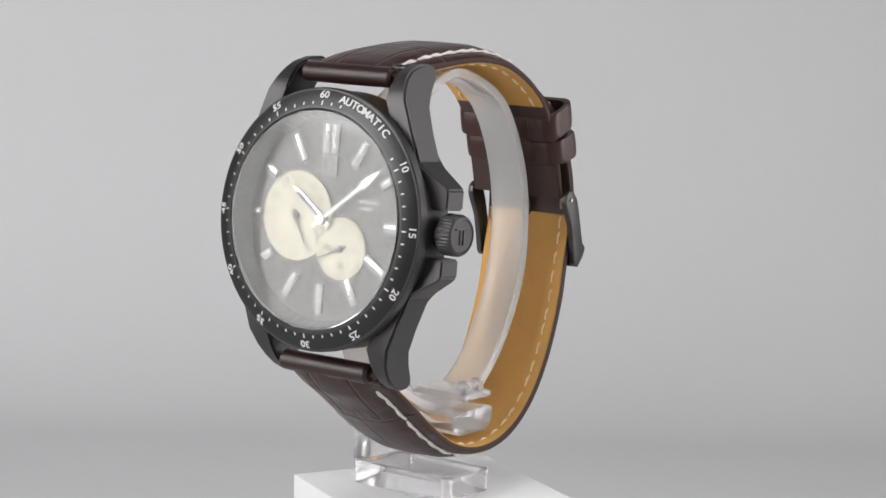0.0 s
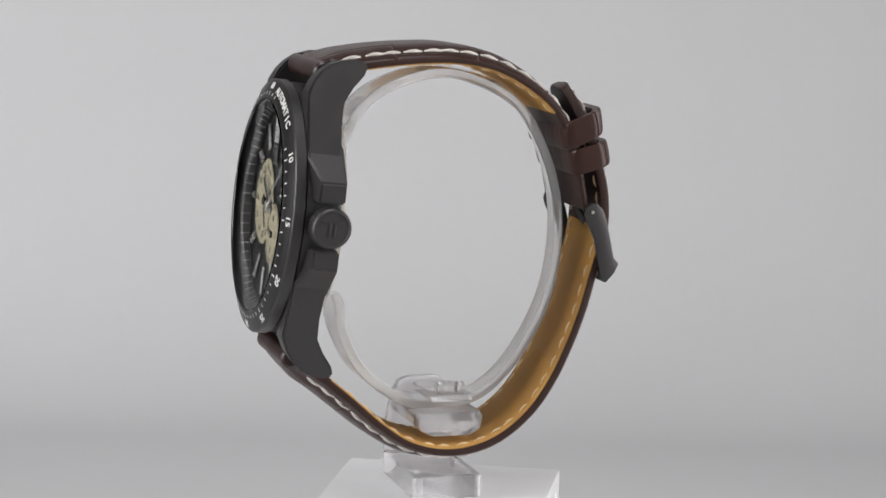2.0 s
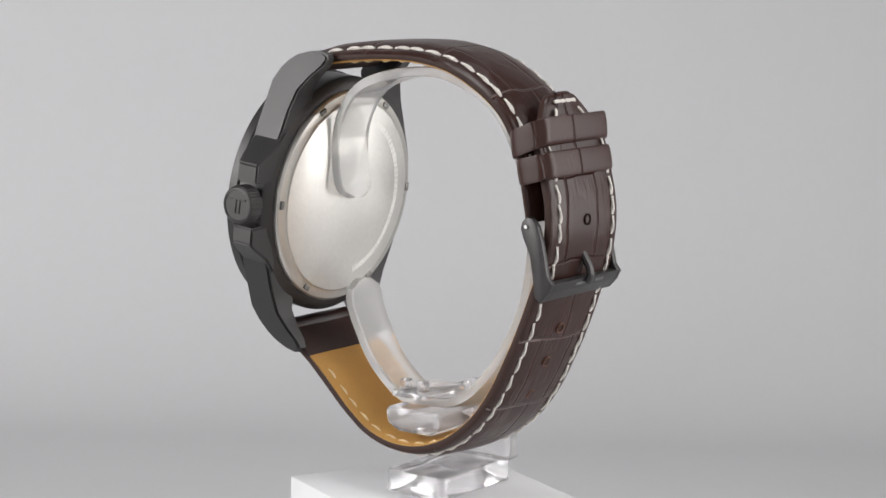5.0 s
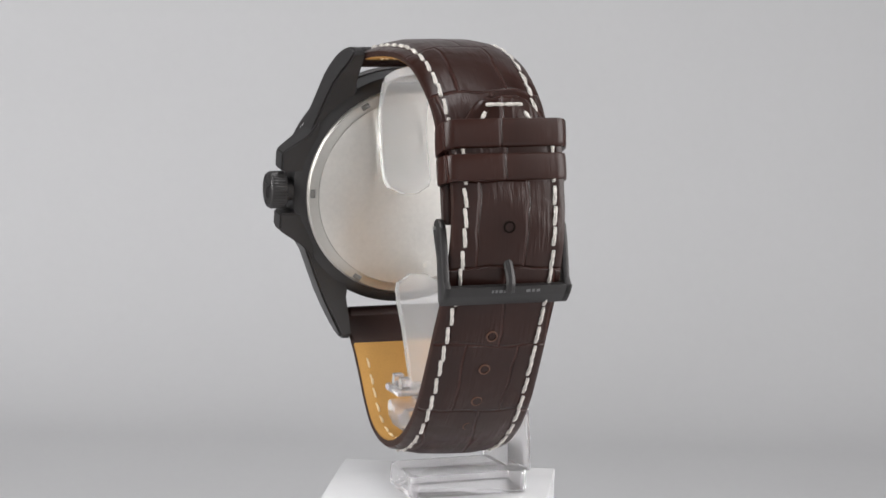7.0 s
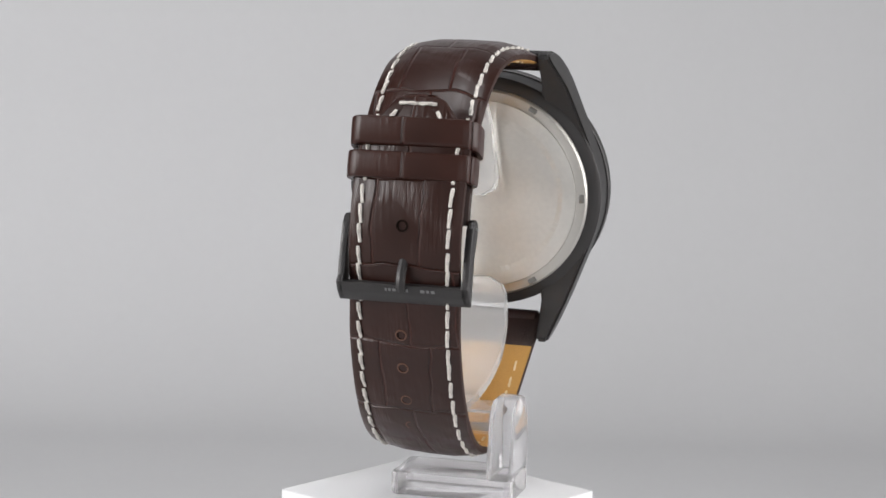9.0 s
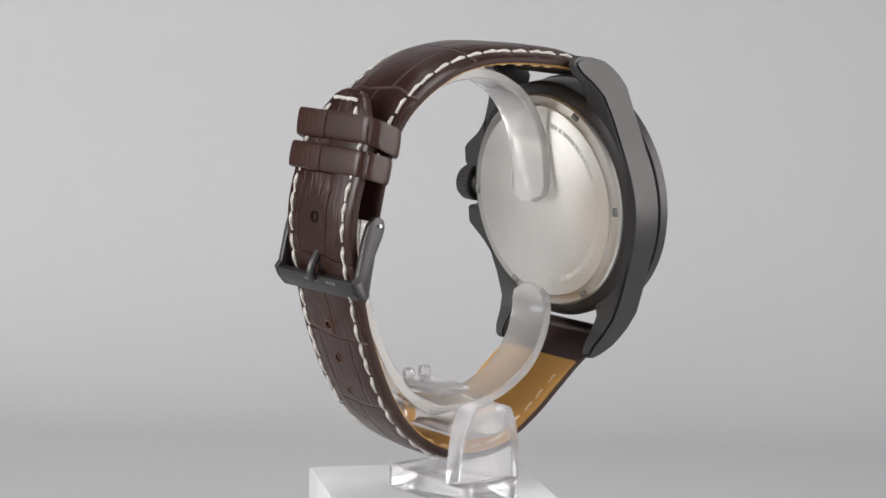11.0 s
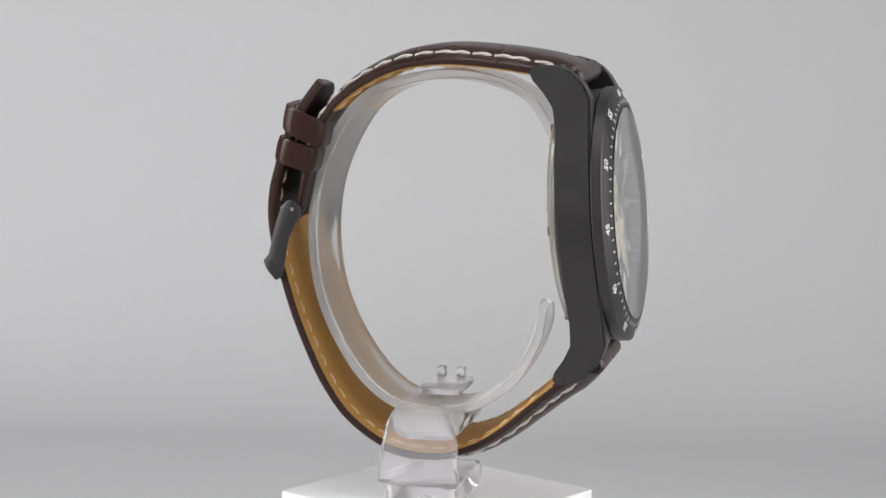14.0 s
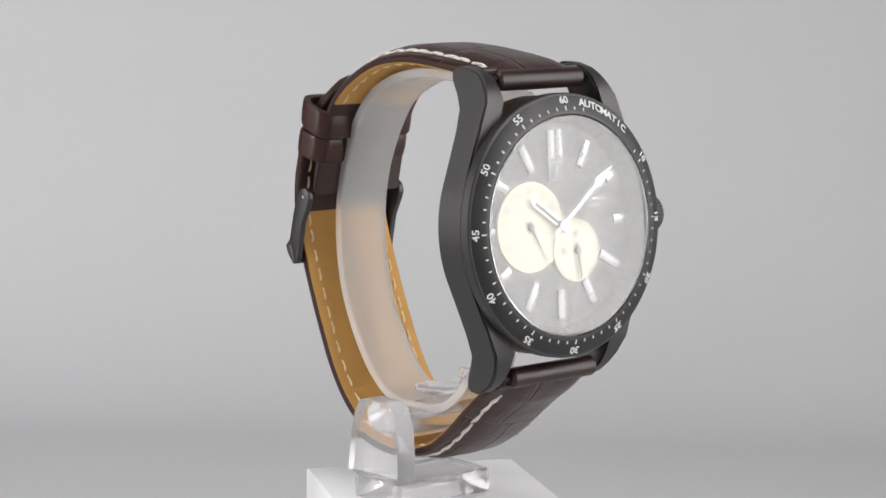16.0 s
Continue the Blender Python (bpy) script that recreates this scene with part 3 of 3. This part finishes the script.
def strap_half(name, rows, flip, label, pad, w0, w1, tip):
    path = smooth_path([(-f, u, th, dx, 0.0 if name == "buckle_strap" else twist(f, u)) for f, u, th, dx in rows])
    d, n, s = frames_along(path)
    n = n * flip
    L = s[-1]

    def width(k):
        w = w0 + (w1 - w0) * min(1, s[k] / (0.75 * L))
        if tip and L - s[k] < 9.5:
            w = min(w, 3.4 + 1.0 * min(1.0, (L - s[k]) / 0.8) + (w1 - 4.4) * min(1.0, (L - s[k]) / 9.0))
        return w

    def bulge(k):
        return (pad[0] + (pad[1] - pad[0]) * min(1, s[k] / (0.6 * L))) * min(1, 0.15 + s[k] / 7)

    def drop(k):
        """How far the padded leather falls towards its stitched edges."""
        if name == "buckle_strap":
            return 1.3 * min(1, 0.3 + s[k] / 6) * (1 - 0.6 * min(1, max(0, (s[k] / L - 0.45) / 0.3)))
        return 1.3 * (1 - min(1, max(0, (s[k] / L - 0.08) / 0.3)))

    def outer(k):
        w, t, c, p = width(k), path[k, 2] / 2, path[k, 3], bulge(k)
        e = drop(k)
        a = [(-w + 0.3, -t + 0.55), (-w + 0.08, -t + 0.28), (-w, -t + 0.6), (-w - 0.05, -0.1 - 0.4 * e), (-w + 0.08, t - 0.55 - e), (-w + 0.6, t - 0.18 - 0.95 * e), (-w + 1.7, t - 0.05 - 0.72 * e),
             (-w + 2.7, t - 0.12 - 0.45 * e), (-w + 3.6, t + 0.35 * p - 0.2 * e), (-w * 0.45, t + 0.85 * p), (0, t + p)]
        q = path[k, 4]
        return [(c + x, h - q * x) for x, h in a] + [(c - x, h + q * x) for x, h in a[-2::-1]]

    def inner(k):
        w, t, c = width(k) - 0.22, path[k, 2] / 2, path[k, 3]
        q = path[k, 4]
        return [(c + x, h - q * x) for x, h in ((-w, -t + 0.57), (-w, -t + 0.15), (-w + 0.25, -t), (w - 0.25, -t), (w, -t + 0.15), (w, -t + 0.57))]
    body = part(name, sweep(path, n, outer, (1, 2, 3, 4, -1, -2, -3, -4)), LEATHER, watch, label, MW)
    body.data.materials.append(SIDE)
    ends = 7 if name == "buckle_strap" else 9
    stop = L - 29.5 if tip else L - 21.0
    sel = [k for k in range(len(path)) if ends < s[k] < stop]
    lin = part("lining", sweep(path[sel], n[sel], lambda k: inner(sel[k])), TAN, body, "tan suede lining", MW)
    k0 = [k for k in range(len(path)) if s[k] <= ends + 0.8]
    part("tab", sweep(path[k0], n[k0], inner), EDGE, body, "dark brown leather tab round the spring bar", MW)
    k1 = [k for k in range(len(path)) if s[k] >= stop - 0.9]
    part("turned_end", sweep(path[k1], n[k1], lambda k: inner(k1[k])), EDGE, body, "dark brown turned-back leather end", MW)
    stitch_mesh("thread", 3.7, 0.41, THREAD), stitch_mesh("thread_inside", 2.6, 0.27, PALE)
    pos = 7.0
    while pos < L - (7.5 if tip else 8):
        k = int(np.searchsorted(s, pos))
        w, t, c = width(k), path[k, 2] / 2, path[k, 3]
        for sx in (-1, 1):
            x = c + sx * (w - 2.3)
            q = -path[k, 4] * (x - c)
            h = t + q - 0.56 * drop(k)
            put_stitch("thread", body, x, path[k, 0] + n[k, 0] * h, path[k, 1] + n[k, 1] * h, d[k], n[k], 1, 0.09 * sx, 0.27 * drop(k) * sx)
            if ends + 2 < pos < (stop - 2 if not tip else L - 9):
                put_stitch("thread_inside", lin, x, path[k, 0] - n[k, 0] * (t + 0.02 - q), path[k, 1] - n[k, 1] * (t + 0.02 - q), d[k], n[k], -1)
        pos += 4.0
    return body, path, d, n, s, width


up_body, *_ = strap_half("buckle_strap", UPPER, 1, "dark brown embossed leather strap with white stitching", (0.7, 0.6), 12.1, 11.5, False)
low_body, lp, ld, ln, ls, lw = strap_half("holed_strap", LOWER, -1, "dark brown embossed leather strap with punched holes", (1.6, 0.35), 12.0, 11.3, True)


def along_lower(u_target):
    ks = [k for k in range(len(lp)) if lp[k, 0] > 45]
    return min(ks, key=lambda k: abs(lp[k, 1] - u_target))


def strap_details():
    for u in (6.8, -15.1, -22.5, -29.4, -35.6):
        k = along_lower(u)
        out = Vector((0, ln[k, 0], ln[k, 1]))
        t = lp[k, 2] / 2 + 0.48
        pos = Vector((lp[k, 3] + 0.3, lp[k, 0] + ln[k, 0] * t, lp[k, 1] + ln[k, 1] * t))
        along = Vector((0, ld[k, 0], ld[k, 1]))
        m = Matrix((along.cross(out).normalized(), -out, along)).transposed().to_4x4()
        m.translation = pos
        bm = lathe([(1.18, 0.25), (1.18, -0.05), (1.05, -0.1), (0.85, 0.0), (0.85, 0.25)], 28)
        bm.transform(m)
        hole = part("hole_rim", bm, HOLE if u > 0 else RIM, low_body, "raw edge of a punched hole", MW)
        # A dark disc carries the shade of the hole; the leather isn't pierced.
        bm = lathe([(0.84, -0.07), (0.84, 0.2), (0, 0.2), (0, -0.07)], 24, False)
        bm.transform(m)
        part("hole", bm, HOLE, hole, place=MW)
    # stitching across the pointed end
    L = ls[-1]
    for x, back in ((-5.0, 4.3), (-1.9, 1.6), (1.9, 1.6), (5.0, 4.3)):
        k = int(np.searchsorted(ls, L - back)) - 1
        t = lp[k, 2] / 2 + 0.3
        lean = {-5.0: 0.6, 5.0: -0.6}.get(x)
        out = Vector((0, ln[k, 0], ln[k, 1]))
        dd = Vector((0, ld[k, 0], ld[k, 1]))
        al = (dd + Vector((lean, 0, 0))).normalized() if lean else Vector((1, 0, 0))
        m = Matrix((al.cross(out).normalized(), al, out)).transposed().to_4x4()
        m.translation = Vector((x + lp[k, 3], lp[k, 0] + ln[k, 0] * t, lp[k, 1] + ln[k, 1] * t)) * U
        shared("stitch", STITCH_MESH["thread"], low_body, MW @ m)

    def keeper(name, corners, half, cx):
        """A leather loop round both straps; corners (f, u): inner top, outer top, outer bottom, inner bottom."""
        it, ot, obm, ib = [Vector((0, -f, u)) for f, u in corners]
        mid_o, mid_i = (ot + obm) / 2, (it + ib) / 2
        across, along = mid_o - mid_i, ((ot - obm) + (it - ib)) / 2
        c = (mid_o + mid_i) / 2
        h = across.length / 2
        loop = rounded(-half, half, -h, h, 2.8, 7)
        ac = across.normalized()
        bm = bmesh.new()
        uvl = bm.loops.layers.uv.new("UVMap")
        rows = []
        th = 1.0
        cs = {}
        run = 0
        prev = None
        for x, y in loop:
            sx, sy = (half - th) / half, (h - th) / h
            ring = []
            run += 0 if prev is None else math.hypot(x - prev[0], y - prev[1])
            prev = (x, y)
            bow = 0.35 * (1 - (x / half) ** 2) * (1 if y > 0 else -1)
            for a, q, r in ((-0.5, 1, 0), (-0.47, 1, 0.22), (-0.38, 1, 0.38), (-0.2, 1, 0.47), (0, 1, 0.5), (0.2, 1, 0.47), (0.38, 1, 0.38), (0.47, 1, 0.22), (0.5, 1, 0), (0.5, 0, 0), (-0.5, 0, 0)):
                px, py = (x, y + bow + r * (1 if y > 0 else -1)) if q else (x * sx, y * sy)
                v = bm.verts.new(c + Vector((px + cx, 0, 0)) + ac * py + along * a)
                cs[v] = (a * along.length * U + 0.1, run * U)
                ring.append(v)
            rows.append(ring)
        for a, b in zip(rows, rows[1:] + rows[:1]):
            for k in range(len(a)):
                bm.faces.new((a[k - 1], a[k], b[k], b[k - 1]))
        for f in bm.faces:
            for lo in f.loops:
                lo[uvl].uv = cs[lo.vert]
        part(name, bm, LOOP, watch, "reddish brown leather strap keeper", MW)
    keeper("strap_keeper", ((-57.3, 22.8), (-64.8, 27.0), (-65.9, 21.7), (-58.9, 17.7)), 12.75, -0.2)
    keeper("strap_keeper", ((-59.6, 17.6), (-66.9, 20.7), (-68.2, 15.6), (-61.4, 12.9)), 12.65, 0.1)


strap_details()


def buckle_parts():
    buckle = part("buckle", prism([(72.3, -4.3), (71.6, -6.3), (70.0, -8.5), (69.2, -8.2), (70.4, -4.2)], -13.0, 13.0, 0.3, "yz"), STEEL, watch, "black coated steel pin buckle", MW)
    side = [(63.9, 6.6), (64.8, 7.6), (66.1, 7.6), (67.6, 6.3), (68.8, 3.6), (69.9, 0.4), (71.1, -3.2), (72.3, -4.3), (71.6, -6.3), (70.0, -8.5), (68.7, -7.7), (67.9, -4.6), (66.5, 0.2), (64.4, 3.6), (63.7, 5.2)]
    for x in (-13.1, 11.7):
        part("buckle_side", prism(side, x + 0.3, x + 1.7, 0.3, "yz"), STEEL, buckle, place=MW)
    for sx in (-1, 1):
        bm = lathe([(0, 0), (0.34, 0), (0.34, 0.5), (0, 0.5)], 16, False, "x")
        bm.transform(Matrix.Translation((0.3 + sx * 13.25 - 0.25, 65.1, 5.8)))
        part("spring_bar", bm, SILVER, buckle, "bright end of the spring bar", MW)
    path = smooth_path([(66.5, 5.5), (69.0, 2.0), (71.0, -0.4), (72.5, -2.4), (72.9, -4.0), (72.4, -5.2)], 0.5)
    d, n, s = frames_along(path)
    oc = [(0.95 * math.cos(a * math.pi / 4), 0.75 * math.sin(a * math.pi / 4)) for a in range(8)]
    part("tongue", sweep(path, n, lambda k: [(0.2 + x, h) for x, h in oc]), STEEL, buckle, "black buckle tongue", MW)
    for x, w in ((-6.3, 0.7), (-5.2, 0.5), (-4.3, 0.8), (-1.0, 0.4), (-0.3, 0.6), (0.6, 0.5), (1.4, 0.7), (2.4, 0.5), (3.2, 0.4)):
        part("engraved_bar", prism([(71.9, -5.0), (72.1, -5.05), (71.88, -5.65), (71.65, -5.6)], x, x + w, 0, "yz"), DULL, buckle, place=MW)


buckle_parts()


def strap_rolls():
    """The folded leather round each spring bar, between the lugs."""
    for z in (28.3, -28.7):
        w, r = 11.2, 2.0
        bm = lathe([(0, -w), (r - 0.5, -w), (r, -w + 0.6), (r * 1.03, 0), (r, w - 0.6), (r - 0.5, w), (0, w)], 28, False, "x")
        bm.transform(Matrix.Translation((0, 6.5, z)))
        part("strap_fold", bm, ROLL, watch, "smooth dark leather fold at the lugs", MW)


strap_rolls()


def spring_bars():
    for z in (30.2, -30.2):
        bm = lathe([(0, -12.4), (0.75, -12.4), (0.75, 12.4), (0, 12.4)], 16, False, "x")
        bm.transform(Matrix.Translation((0, 8.6, z)))
        part("spring_bar", bm, STEEL, watch, "steel spring bar between the lugs", MW)


spring_bars()


def motions():
    times = [0.5 * k for k in range(33)]
    for ob in KEYED:
        walk(ob, [(t, pose(0, 0, LIFT, 0, 0, turn(t))) for t in times])
    hub = MW @ Matrix.Translation((4.5 * U, 2.05 * U, -5.2 * U))
    walk(SECONDS, [(t, hub @ Matrix.Rotation(radians(247 + 17.8 * t), 4, "Y")) for t in times])


motions()
